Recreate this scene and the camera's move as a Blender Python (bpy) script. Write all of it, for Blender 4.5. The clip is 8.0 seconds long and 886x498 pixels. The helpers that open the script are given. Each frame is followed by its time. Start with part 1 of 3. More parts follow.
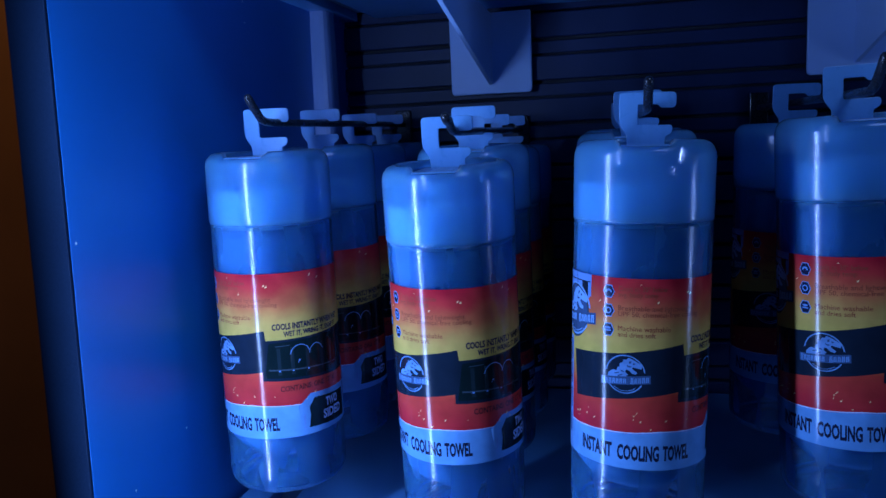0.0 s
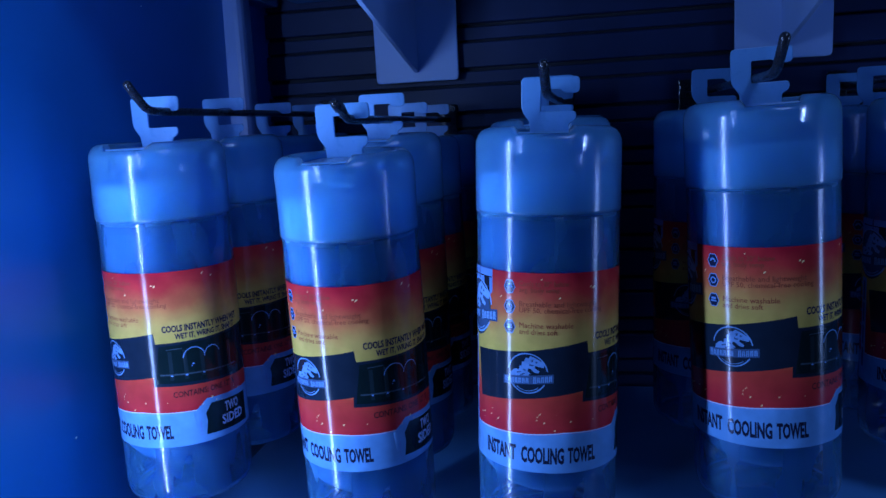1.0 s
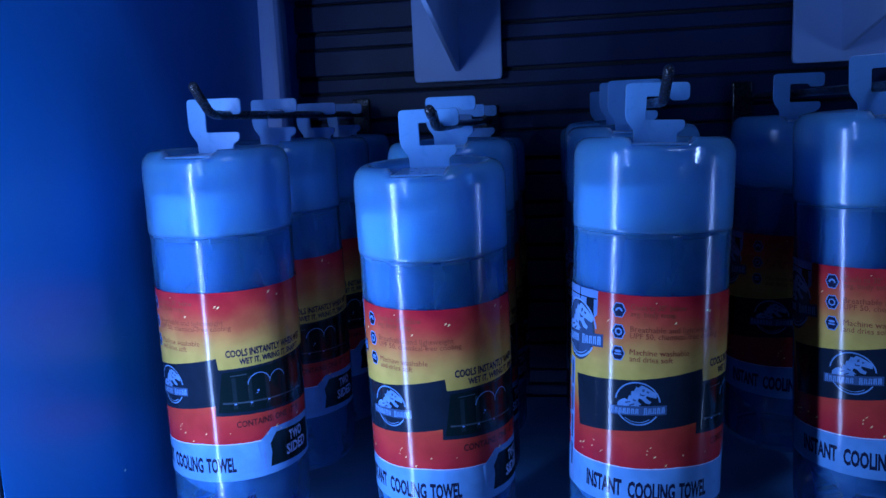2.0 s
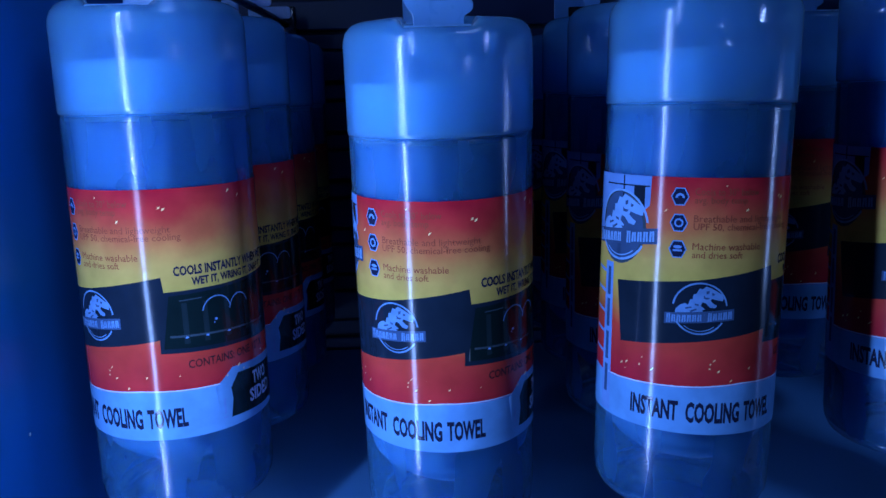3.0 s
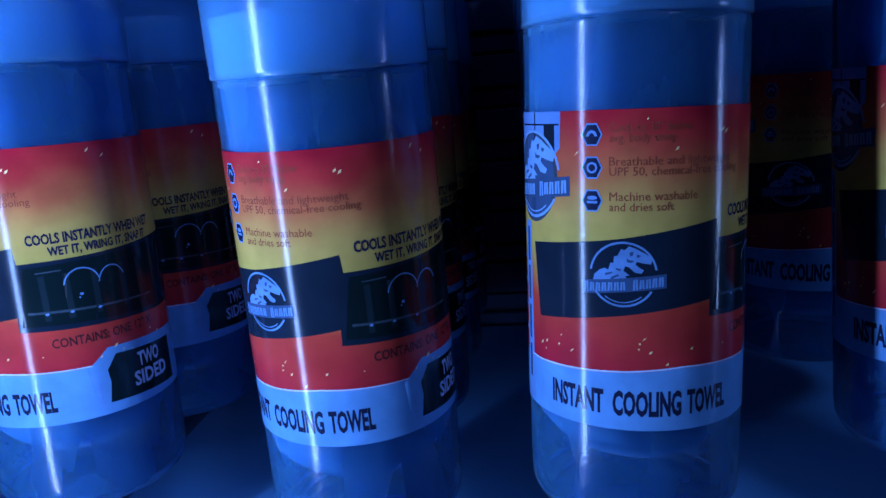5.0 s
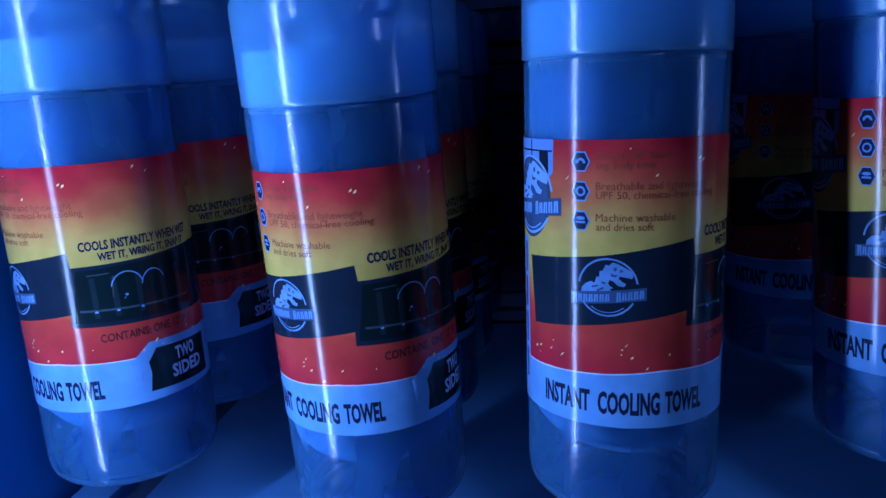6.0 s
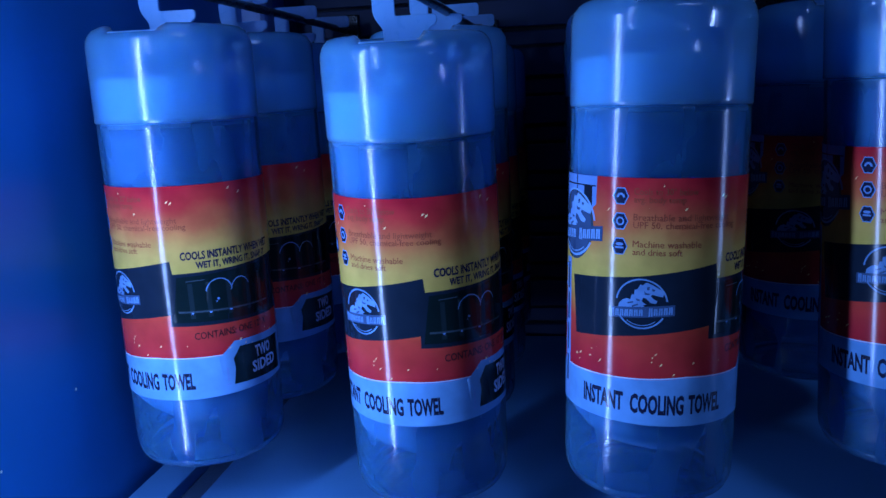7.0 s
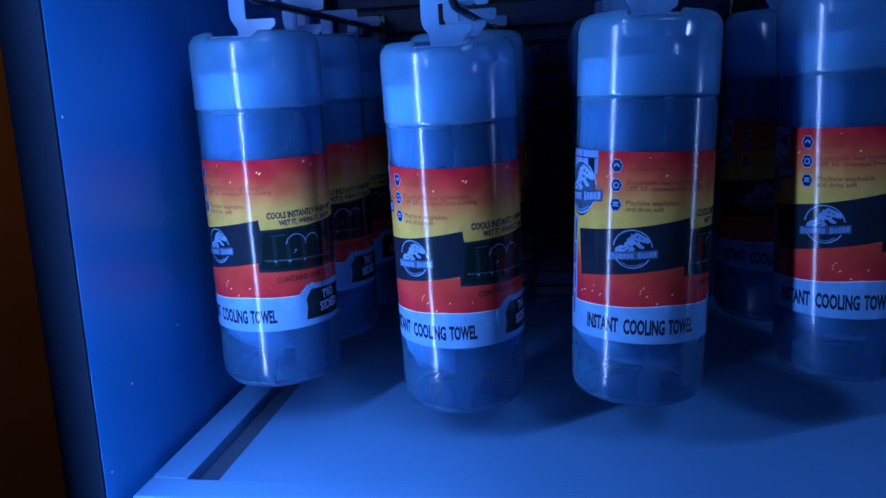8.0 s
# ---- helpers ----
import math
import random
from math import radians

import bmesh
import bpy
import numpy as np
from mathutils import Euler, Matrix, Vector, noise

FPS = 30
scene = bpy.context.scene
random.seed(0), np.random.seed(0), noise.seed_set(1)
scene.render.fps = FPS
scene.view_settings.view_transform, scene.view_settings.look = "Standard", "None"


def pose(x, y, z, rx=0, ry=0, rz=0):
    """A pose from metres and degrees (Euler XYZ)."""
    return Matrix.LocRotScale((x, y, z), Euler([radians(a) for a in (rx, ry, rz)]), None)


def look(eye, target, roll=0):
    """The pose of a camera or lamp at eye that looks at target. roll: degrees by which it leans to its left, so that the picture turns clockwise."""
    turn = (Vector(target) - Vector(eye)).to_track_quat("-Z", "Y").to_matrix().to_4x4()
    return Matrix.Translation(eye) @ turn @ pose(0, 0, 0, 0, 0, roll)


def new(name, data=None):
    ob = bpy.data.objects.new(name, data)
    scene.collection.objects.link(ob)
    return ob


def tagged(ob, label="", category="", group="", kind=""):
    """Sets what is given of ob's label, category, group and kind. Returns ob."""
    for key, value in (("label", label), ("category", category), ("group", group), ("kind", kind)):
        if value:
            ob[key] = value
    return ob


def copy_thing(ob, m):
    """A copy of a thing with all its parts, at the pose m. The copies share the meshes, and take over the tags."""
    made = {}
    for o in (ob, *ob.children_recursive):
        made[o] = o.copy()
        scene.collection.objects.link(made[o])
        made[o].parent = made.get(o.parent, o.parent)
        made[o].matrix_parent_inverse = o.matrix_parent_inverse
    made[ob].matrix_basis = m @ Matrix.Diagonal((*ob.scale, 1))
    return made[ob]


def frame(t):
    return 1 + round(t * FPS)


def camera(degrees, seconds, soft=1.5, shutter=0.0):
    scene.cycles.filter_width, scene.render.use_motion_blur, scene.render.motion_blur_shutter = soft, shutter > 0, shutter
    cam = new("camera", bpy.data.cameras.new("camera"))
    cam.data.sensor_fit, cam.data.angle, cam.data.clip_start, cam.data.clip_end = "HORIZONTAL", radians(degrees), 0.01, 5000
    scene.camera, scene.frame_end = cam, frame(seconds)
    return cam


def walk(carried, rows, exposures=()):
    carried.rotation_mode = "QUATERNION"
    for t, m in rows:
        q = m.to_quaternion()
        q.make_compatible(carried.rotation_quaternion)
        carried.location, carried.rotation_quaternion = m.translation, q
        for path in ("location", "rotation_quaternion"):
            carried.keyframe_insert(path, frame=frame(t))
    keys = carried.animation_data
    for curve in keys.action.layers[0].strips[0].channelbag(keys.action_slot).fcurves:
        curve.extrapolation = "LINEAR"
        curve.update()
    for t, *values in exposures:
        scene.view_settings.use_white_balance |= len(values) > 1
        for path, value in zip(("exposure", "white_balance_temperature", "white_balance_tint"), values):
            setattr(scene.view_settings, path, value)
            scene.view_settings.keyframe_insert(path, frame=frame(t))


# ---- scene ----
# ---------------------------------------------------------------- camera
cam = camera(60.3, 8.0, 1.5, 0.0)
ROWS = [
    (0, 0.0000, 0.0000, 1.3000, 13.00, -8.44, 2.65),
    (0.5, 0.0176, 0.0170, 1.2932, 11.53, -8.98, 3.08),
    (1, 0.0297, 0.0270, 1.2961, 10.58, -9.11, 3.02),
    (1.5, 0.0101, 0.0370, 1.3051, 10.17, -9.07, 2.92),
    (1.7, -0.0040, 0.0401, 1.3083, 10.01, -9.14, 2.86),
    (2.8, -0.0932, 0.0886, 1.2717, -0.13, -11.76, 1.56),
    (3, -0.0963, 0.1035, 1.2604, -1.80, -11.44, 1.65),
    (3.5, -0.0946, 0.1339, 1.2567, -4.46, -12.55, 2.48),
    (4, -0.0639, 0.1422, 1.2468, -0.40, -13.46, 4.10),
    (4.5, -0.0505, 0.1497, 1.2340, 1.38, -12.47, 4.26),
    (5, -0.0246, 0.1468, 1.2398, 5.90, -12.08, 4.43),
    (5.2, -0.0191, 0.1444, 1.2440, 7.45, -12.05, 4.73),
    (6.3, -0.0057, 0.1163, 1.2521, 9.11, -12.80, 3.48),
    (6.5, 0.0028, 0.1109, 1.2499, 10.96, -10.91, 3.23),
    (7, -0.0236, 0.0823, 1.2632, 9.39, -11.59, 2.79),
    (7.5, -0.0311, 0.0427, 1.2643, 9.26, -12.01, 2.63),
    (8, -0.0299, -0.0039, 1.2672, 8.91, -12.56, 2.78),
]
walk(cam, [(t, pose(x, y, z, 90 + pitch, roll, yaw)) for t, x, y, z, yaw, pitch, roll in ROWS],
     [(0, 0.08), (1.5, 0.16), (3, -0.20), (4.5, 0.02), (6.5, 0.02), (8, -0.08)])

# ---------------------------------------------------------------- light
world = bpy.data.worlds.new("dim_shop")
scene.world = world
world.use_nodes = True
world.node_tree.nodes["Background"].inputs[0].default_value = (0.02, 0.05, 0.2, 1)
world.node_tree.nodes["Background"].inputs[1].default_value = 0.006


def strip_lamp(name, x, y, z0, z1, width, aim, watts, colour):
    """A tall, narrow light strip that stands upright at the side of the bay."""
    data = bpy.data.lights.new(name, "AREA")
    data.shape, data.size, data.size_y = "RECTANGLE", width, z1 - z0
    data.energy, data.color = watts, colour
    ob = new(name, data)
    ob.matrix_world = look((x, y, (z0 + z1) / 2), (*aim, (z0 + z1) / 2))
    return tagged(ob, "upright blue light strip at the side of the bay", "light strip", kind="structure")


BLUE = (0.222, 0.408, 1.0)
strip_lamp("light_strip", -0.231, 0.236, 0.98, 1.37, 0.010, (0.769, 0.856), 1.98, BLUE)
strip_lamp("light_strip", 0.640, 0.300, 0.98, 1.27, 0.045, (0.20, 0.28), 0.95, BLUE)
# Unseen blue fill, added to lift the labels and the right-hand bottles.
aisle = bpy.data.lights.new("aisle_fill_lamp", "AREA")
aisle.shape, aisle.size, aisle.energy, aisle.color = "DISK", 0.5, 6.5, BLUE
aisle_fill = tagged(new("aisle_fill_lamp", aisle), "unseen blue fill lamp added above the aisle", "ceiling lamp", kind="structure")
aisle_fill.matrix_world = look((0.60, -0.50, 2.3), (0.15, 0.40, 1.2))
# Warm lamp out of view, added so that the brown partition shows.
warm = bpy.data.lights.new("warm_fill_lamp", "AREA")
warm.shape, warm.size, warm.energy, warm.color = "DISK", 0.1, 2.6, (1.0, 0.55, 0.2)
warm_fill = tagged(new("warm_fill_lamp", warm), "unseen warm lamp added to light the brown partition", "ceiling lamp", kind="structure")
warm_fill.matrix_world = look((-0.85, 0.50, 2.2), (-0.75, 0.95, 1.1))


# ---------------------------------------------------------------- materials
def material(name):
    m = bpy.data.materials.new(name)
    m.use_nodes = True
    nt = m.node_tree
    return m, nt, nt.nodes["Principled BSDF"]


def node(nt, kind, **values):
    n = nt.nodes.new(kind)
    for key, value in values.items():
        n.inputs[key.replace("_", " ")].default_value = value
    return n


def noise_ramp(nt, scale, stops, detail=4.0, stretch=(1, 1, 1)):
    co = nt.nodes.new("ShaderNodeTexCoord")
    mp = node(nt, "ShaderNodeMapping", Scale=stretch)
    nz = node(nt, "ShaderNodeTexNoise", Scale=scale, Detail=detail)
    rp = nt.nodes.new("ShaderNodeValToRGB")
    e = rp.color_ramp.elements
    for i, (at, col) in enumerate(stops):
        el = e[i] if i < 2 else e.new(at)
        el.position, el.color = at, (*col, 1)
    nt.links.new(co.outputs["Object"], mp.inputs["Vector"])
    nt.links.new(mp.outputs["Vector"], nz.inputs["Vector"])
    nt.links.new(nz.outputs["Fac"], rp.inputs["Fac"])
    return rp, nz


def bump(nt, bsdf, height, strength, distance):
    b = node(nt, "ShaderNodeBump", Strength=strength, Distance=distance)
    nt.links.new(height, b.inputs["Height"])
    nt.links.new(b.outputs["Normal"], bsdf.inputs["Normal"])


def painted(name, dark, light, rough=0.4, scale=14.0, grain=900.0, metal=0.0, spec=0.5, relief=0.08):
    """Paint or plastic with broad blotches and a fine orange-peel grain."""
    m, nt, bs = material(name)
    rp, _ = noise_ramp(nt, scale, [(0.3, dark), (0.7, light)])
    nt.links.new(rp.outputs["Color"], bs.inputs["Base Color"])
    fine, nz = noise_ramp(nt, grain, [(0.35, (rough * 0.85,) * 3), (0.7, (min(1, rough * 1.2),) * 3)])
    nt.links.new(fine.outputs["Color"], bs.inputs["Roughness"])
    bs.inputs["Metallic"].default_value = metal
    bs.inputs["Specular IOR Level"].default_value = spec
    bump(nt, bs, nz.outputs["Fac"], relief, 0.0004)
    return m


def specked(name, dark, light, rough):
    """Laminate with scattered pale flecks of dust and small scratches."""
    m, nt, bs = material(name)
    rp, nz = noise_ramp(nt, 6.0, [(0.3, dark), (0.7, light)])
    co = nt.nodes.new("ShaderNodeTexCoord")
    vo = node(nt, "ShaderNodeTexVoronoi", Scale=80.0)
    lt = nt.nodes.new("ShaderNodeMath")
    lt.operation = "LESS_THAN"
    lt.inputs[1].default_value = 0.055
    pick = nt.nodes.new("ShaderNodeMath")
    pick.operation = "GREATER_THAN"
    pick.inputs[1].default_value = 0.72
    both = nt.nodes.new("ShaderNodeMath")
    both.operation = "MULTIPLY"
    mix = nt.nodes.new("ShaderNodeMix")
    mix.data_type = "RGBA"
    mix.inputs["B"].default_value = (0.75, 0.75, 0.7, 1)
    nt.links.new(co.outputs["Object"], vo.inputs["Vector"])
    nt.links.new(vo.outputs["Distance"], lt.inputs[0])
    nt.links.new(vo.outputs["Color"], pick.inputs[0])
    nt.links.new(lt.outputs[0], both.inputs[0])
    nt.links.new(pick.outputs[0], both.inputs[1])
    nt.links.new(both.outputs[0], mix.inputs["Factor"])
    nt.links.new(rp.outputs["Color"], mix.inputs["A"])
    nt.links.new(mix.outputs["Result"], bs.inputs["Base Color"])
    bs.inputs["Roughness"].default_value = rough
    bs.inputs["Specular IOR Level"].default_value = 0.5
    bump(nt, bs, nz.outputs["Fac"], 0.05, 0.002)
    return m


def plastic_shell(name, colour, alpha, rough, streak, glow=0.35, spec=0.75, soak=0.0):
    """Frosted, half clear plastic that scatters light through itself, with faint upright streaks; soak: how far light spreads inside."""
    m, nt, bs = material(name)
    out = nt.nodes["Material Output"]
    rp, nz = noise_ramp(nt, 60.0, [(0.3, (max(alpha - streak, 0.02),) * 3), (0.75, (min(alpha + streak, 1.0),) * 3)], 3.0, (1, 1, 0.25))
    bs.inputs["Base Color"].default_value = (*colour, 1)
    fine, nf = noise_ramp(nt, 300.0, [(0.3, (rough * 0.8,) * 3), (0.7, (rough * 1.3,) * 3)])
    bs.inputs["Roughness"].default_value = 0.7
    bs.inputs["Specular IOR Level"].default_value = 0.0
    if soak:
        bs.inputs["Subsurface Weight"].default_value = 1.0
        bs.inputs["Subsurface Radius"].default_value = (1.0, 1.0, 1.0)
        bs.inputs["Subsurface Scale"].default_value = soak
    gloss = nt.nodes.new("ShaderNodeBsdfGlossy")
    gloss.inputs["Color"].default_value = (spec, spec, spec, 1)
    nt.links.new(fine.outputs["Color"], gloss.inputs["Roughness"])
    sheen = node(nt, "ShaderNodeFresnel", IOR=1.5)
    wave, nw = noise_ramp(nt, 26.0, [(0.3, (0, 0, 0)), (0.7, (1, 1, 1))], 2.0, (1, 1, 0.5))
    dent = node(nt, "ShaderNodeBump", Strength=0.10, Distance=0.004)
    nt.links.new(nw.outputs["Fac"], dent.inputs["Height"])
    nt.links.new(dent.outputs["Normal"], gloss.inputs["Normal"])
    coat = nt.nodes.new("ShaderNodeMixShader")
    through_light = nt.nodes.new("ShaderNodeBsdfTranslucent")
    through_light.inputs["Color"].default_value = (*colour, 1)
    clear = nt.nodes.new("ShaderNodeBsdfTransparent")
    inner, outer = nt.nodes.new("ShaderNodeMixShader"), nt.nodes.new("ShaderNodeMixShader")
    inner.inputs["Fac"].default_value = glow
    nt.links.new(bs.outputs[0], inner.inputs[1])
    nt.links.new(through_light.outputs[0], inner.inputs[2])
    nt.links.new(rp.outputs["Color"], outer.inputs["Fac"])
    nt.links.new(clear.outputs[0], outer.inputs[1])
    nt.links.new(inner.outputs[0], outer.inputs[2])
    nt.links.new(sheen.outputs[0], coat.inputs["Fac"])
    nt.links.new(outer.outputs[0], coat.inputs[1])
    nt.links.new(gloss.outputs[0], coat.inputs[2])
    nt.links.new(coat.outputs[0], out.inputs["Surface"])
    return m


def label_print(name):
    """Glossy printed film: red to yellow from the top, red again at the foot, with bright sparks."""
    m, nt, bs = material(name)
    co = nt.nodes.new("ShaderNodeTexCoord")
    sep = nt.nodes.new("ShaderNodeSeparateXYZ")
    nt.links.new(co.outputs["Object"], sep.inputs[0])
    wob = node(nt, "ShaderNodeTexNoise", Scale=38.0, Detail=5.0)
    nt.links.new(co.outputs["Object"], wob.inputs["Vector"])
    add = nt.nodes.new("ShaderNodeMath")
    add.operation = "MULTIPLY_ADD"
    add.inputs[1].default_value = 0.022
    nt.links.new(wob.outputs["Fac"], add.inputs[0])
    nt.links.new(sep.outputs["Z"], add.inputs[2])
    rng = node(nt, "ShaderNodeMapRange")
    rng.inputs["From Min"].default_value = 0.0345 + 0.011
    rng.inputs["From Max"].default_value = 0.1275 + 0.011
    nt.links.new(add.outputs[0], rng.inputs["Value"])
    rp = nt.nodes.new("ShaderNodeValToRGB")
    stops = [(0.0, (0.30, 0.006, 0.022)), (0.12, (0.38, 0.009, 0.030)), (0.24, (0.46, 0.024, 0.030)), (0.38, (0.49, 0.046, 0.028)),
             (0.60, (0.52, 0.36, 0.07)), (0.70, (0.52, 0.30, 0.07)), (0.82, (0.53, 0.13, 0.046)), (0.92, (0.50, 0.034, 0.030)), (1.0, (0.44, 0.013, 0.026))]
    e = rp.color_ramp.elements
    for i, (at, col) in enumerate(stops):
        el = e[i] if i < 2 else e.new(at)
        el.position, el.color = at, (*col, 1)
    nt.links.new(rng.outputs["Result"], rp.inputs["Fac"])
    smoke = node(nt, "ShaderNodeTexNoise", Scale=85.0, Detail=5.0)
    nt.links.new(co.outputs["Object"], smoke.inputs["Vector"])
    dim = node(nt, "ShaderNodeMapRange")
    for key, value in (("From Min", 0.32), ("From Max", 0.66), ("To Min", 0.84), ("To Max", 1.08)):
        dim.inputs[key].default_value = value
    nt.links.new(smoke.outputs["Fac"], dim.inputs["Value"])
    mul = nt.nodes.new("ShaderNodeMix")
    mul.data_type, mul.blend_type = "RGBA", "MULTIPLY"
    mul.inputs["Factor"].default_value = 1.0
    nt.links.new(rp.outputs["Color"], mul.inputs["A"])
    nt.links.new(dim.outputs["Result"], mul.inputs["B"])
    nt.links.new(mul.outputs["Result"], bs.inputs["Base Color"])
    bs.inputs["Roughness"].default_value = 0.135
    bs.inputs["Specular IOR Level"].default_value = 0.20
    return m


def ink(name, colour, rough=0.14, vary=0.15):
    m, nt, bs = material(name)
    rp, _ = noise_ramp(nt, 90.0, [(0.3, tuple(c * (1 - vary) for c in colour)), (0.7, tuple(min(1, c * (1 + vary)) for c in colour))])
    nt.links.new(rp.outputs["Color"], bs.inputs["Base Color"])
    bs.inputs["Roughness"].default_value = rough
    bs.inputs["Specular IOR Level"].default_value = 0.20
    return m


def cloth(name, dark, light, depth=0.02, relief=0.5):
    """Damp towelling that lets light soak through it."""
    m, nt, bs = material(name)
    rp, nz = noise_ramp(nt, 40.0, [(0.3, dark), (0.7, light)], 5.0, (1, 1, 0.3))
    nt.links.new(rp.outputs["Color"], bs.inputs["Base Color"])
    bs.inputs["Roughness"].default_value = 0.9
    bs.inputs["Specular IOR Level"].default_value = 0.1
    bump(nt, bs, nz.outputs["Fac"], relief, 0.004)
    bs.inputs["Subsurface Weight"].default_value = 1.0
    bs.inputs["Subsurface Radius"].default_value = (1.0, 1.0, 1.0)
    bs.inputs["Subsurface Scale"].default_value = depth
    return m


SHELF = painted("shelf_paint", (0.068, 0.232, 0.47), (0.084, 0.265, 0.52), 0.38)
# the sunk groove takes a darker tone than rim and deck
GROOVE = painted("groove_dark", (0.035, 0.07, 0.13), (0.05, 0.09, 0.16), 0.5)
PANEL = specked("side_panel_laminate", (0.003, 0.125, 0.38), (0.004, 0.145, 0.43), 0.40)
EDGE = painted("panel_edging", (0.002, 0.008, 0.020), (0.003, 0.011, 0.026), 0.7, spec=0.1)
SLAT = painted("slat_laminate", (0.013, 0.024, 0.068), (0.019, 0.032, 0.090), 0.44, spec=0.3, relief=0.03)
GREY = painted("upright_paint", (0.13, 0.20, 0.36), (0.17, 0.24, 0.42), 0.4)
PLATE = painted("bracket_paint", (0.40, 0.58, 0.86), (0.46, 0.64, 0.92), 0.35)
STEEL = painted("bright_steel", (0.55, 0.56, 0.58), (0.65, 0.66, 0.68), 0.22, metal=1.0)
BLACK = painted("black_wire", (0.008, 0.009, 0.012), (0.014, 0.015, 0.02), 0.28)
WOOD = painted("brown_partition", (0.16, 0.075, 0.03), (0.22, 0.10, 0.04), 0.55, 5.0)
FLOOR = painted("dark_floor", (0.03, 0.03, 0.035), (0.05, 0.05, 0.055), 0.45)
DARK = painted("dark_wall", (0.012, 0.014, 0.02), (0.02, 0.022, 0.03), 0.7)
BODY = plastic_shell("frosted_body", (0.055, 0.250, 0.59), 0.32, 0.15, 0.05, 0.25, 0.58, 0.042)
CAP = plastic_shell("frosted_cap", (0.115, 0.40, 0.83), 0.46, 0.17, 0.03, 0.30, 0.78, 0.045)
TAB = plastic_shell("frosted_tab", (0.25, 0.60, 0.98), 0.86, 0.30, 0.05, 0.5)
NECK = cloth("milky_neck", (0.11, 0.41, 0.82), (0.13, 0.44, 0.86), 0.06, 0.03)
FILM = plastic_shell("clear_film", (0.16, 0.48, 0.92), 0.06, 0.30, 0.04, 0.35, 0.14)
TOWEL = cloth("rolled_towel", (0.036, 0.155, 0.37), (0.058, 0.200, 0.45), 0.035, 0.07)
PRINT = label_print("label_print")
INK_DARK = ink("ink_dark", (0.008, 0.015, 0.026))
INK_DEEP = ink("ink_deep", (0.004, 0.011, 0.012))
INK_PALE = ink("ink_pale", (0.105, 0.265, 0.49))
INK_MID = ink("ink_mid", (0.12, 0.24, 0.48))
INK_EMBLEM = ink("ink_emblem", (0.105, 0.215, 0.40), vary=0.35)
INK_TEXT = ink("ink_text", (0.012, 0.016, 0.04))
INK_BROWN = ink("ink_brown", (0.28, 0.06, 0.03))
INK_SPARK = ink("ink_spark", (0.95, 0.60, 0.25))
INK_NAVY = ink("ink_navy", (0.035, 0.07, 0.14))
INK_STEEL = ink("ink_steel", (0.16, 0.31, 0.55))
INK_LINE = ink("ink_line", (0.035, 0.055, 0.07))
INK_SHADE = ink("ink_shade", (0.010, 0.020, 0.024))


# ---------------------------------------------------------------- mesh helpers
def part(name, bm, mat, parent=None, label="", smooth=False):
    me = bpy.data.meshes.new(name)
    bm.normal_update()
    bm.to_mesh(me)
    bm.free()
    if smooth or (parent is not None and parent.name.startswith("label")):
        for p in me.polygons:
            p.use_smooth = True
    me.materials.append(mat)
    ob = new(name, me)
    if parent is not None:
        ob.parent = parent
    if label:
        ob["label"] = label
    return ob


def box_bm(x0, x1, y0, y1, z0, z1, bevel=0.0, segments=2):
    bm = bmesh.new()
    bmesh.ops.create_cube(bm, size=1.0)
    for v in bm.verts:
        v.co = Vector((x0 + (v.co.x + 0.5) * (x1 - x0), y0 + (v.co.y + 0.5) * (y1 - y0), z0 + (v.co.z + 0.5) * (z1 - z0)))
    if bevel:
        bmesh.ops.bevel(bm, geom=list(bm.edges), offset=bevel, segments=segments, affect="EDGES", profile=0.5)
    return bm


def lathe_bm(profile, steps=64, close=False):
    """Turns (radius, height) pairs round the upright axis."""
    bm = bmesh.new()
    rings = []
    for r, z in profile:
        if r < 1e-6:
            rings.append([bm.verts.new((0, 0, z))])
        else:
            rings.append([bm.verts.new((r * math.sin(2 * math.pi * i / steps), -r * math.cos(2 * math.pi * i / steps), z)) for i in range(steps)])
    for a, b in zip(rings, rings[1:]):
        for i in range(steps):
            j = (i + 1) % steps
            quad = [a[i % len(a)], a[j % len(a)], b[j % len(b)], b[i % len(b)]]
            quad = list(dict.fromkeys(quad))
            if len(quad) > 2:
                bm.faces.new(quad)
    return bm


def tube_bm(points, radius, sides=12):
    """A round bar along points, with rounded ends."""
    bm = bmesh.new()
    pts = [Vector(p) for p in points]
    rings = []
    for k, p in enumerate(pts):
        d = (pts[min(k + 1, len(pts) - 1)] - pts[max(k - 1, 0)]).normalized()
        side = d.cross(Vector((1, 0, 0)))
        side.normalize()
        up = d.cross(side)
        rings.append((p, d, side, up))
    full = []
    p, d, s, u = rings[0]
    full += [(p - d * radius * 0.85, s, u, 0.45), (p - d * radius * 0.5, s, u, 0.83)]
    full += [(p, s, u, 1.0) for p, d, s, u in rings]
    p, d, s, u = rings[-1]
    full += [(p + d * radius * 0.5, s, u, 0.83), (p + d * radius * 0.85, s, u, 0.45)]
    loops = [[bm.verts.new(p + (s * math.cos(a) + u * math.sin(a)) * radius * k) for a in [2 * math.pi * i / sides for i in range(sides)]] for p, s, u, k in full]
    for a, b in zip(loops, loops[1:]):
        for i in range(sides):
            bm.faces.new((a[i], a[(i + 1) % sides], b[(i + 1) % sides], b[i]))
    bm.faces.new(loops[0])
    bm.faces.new(list(reversed(loops[-1])))
    bmesh.ops.recalc_face_normals(bm, faces=list(bm.faces))
    return bm


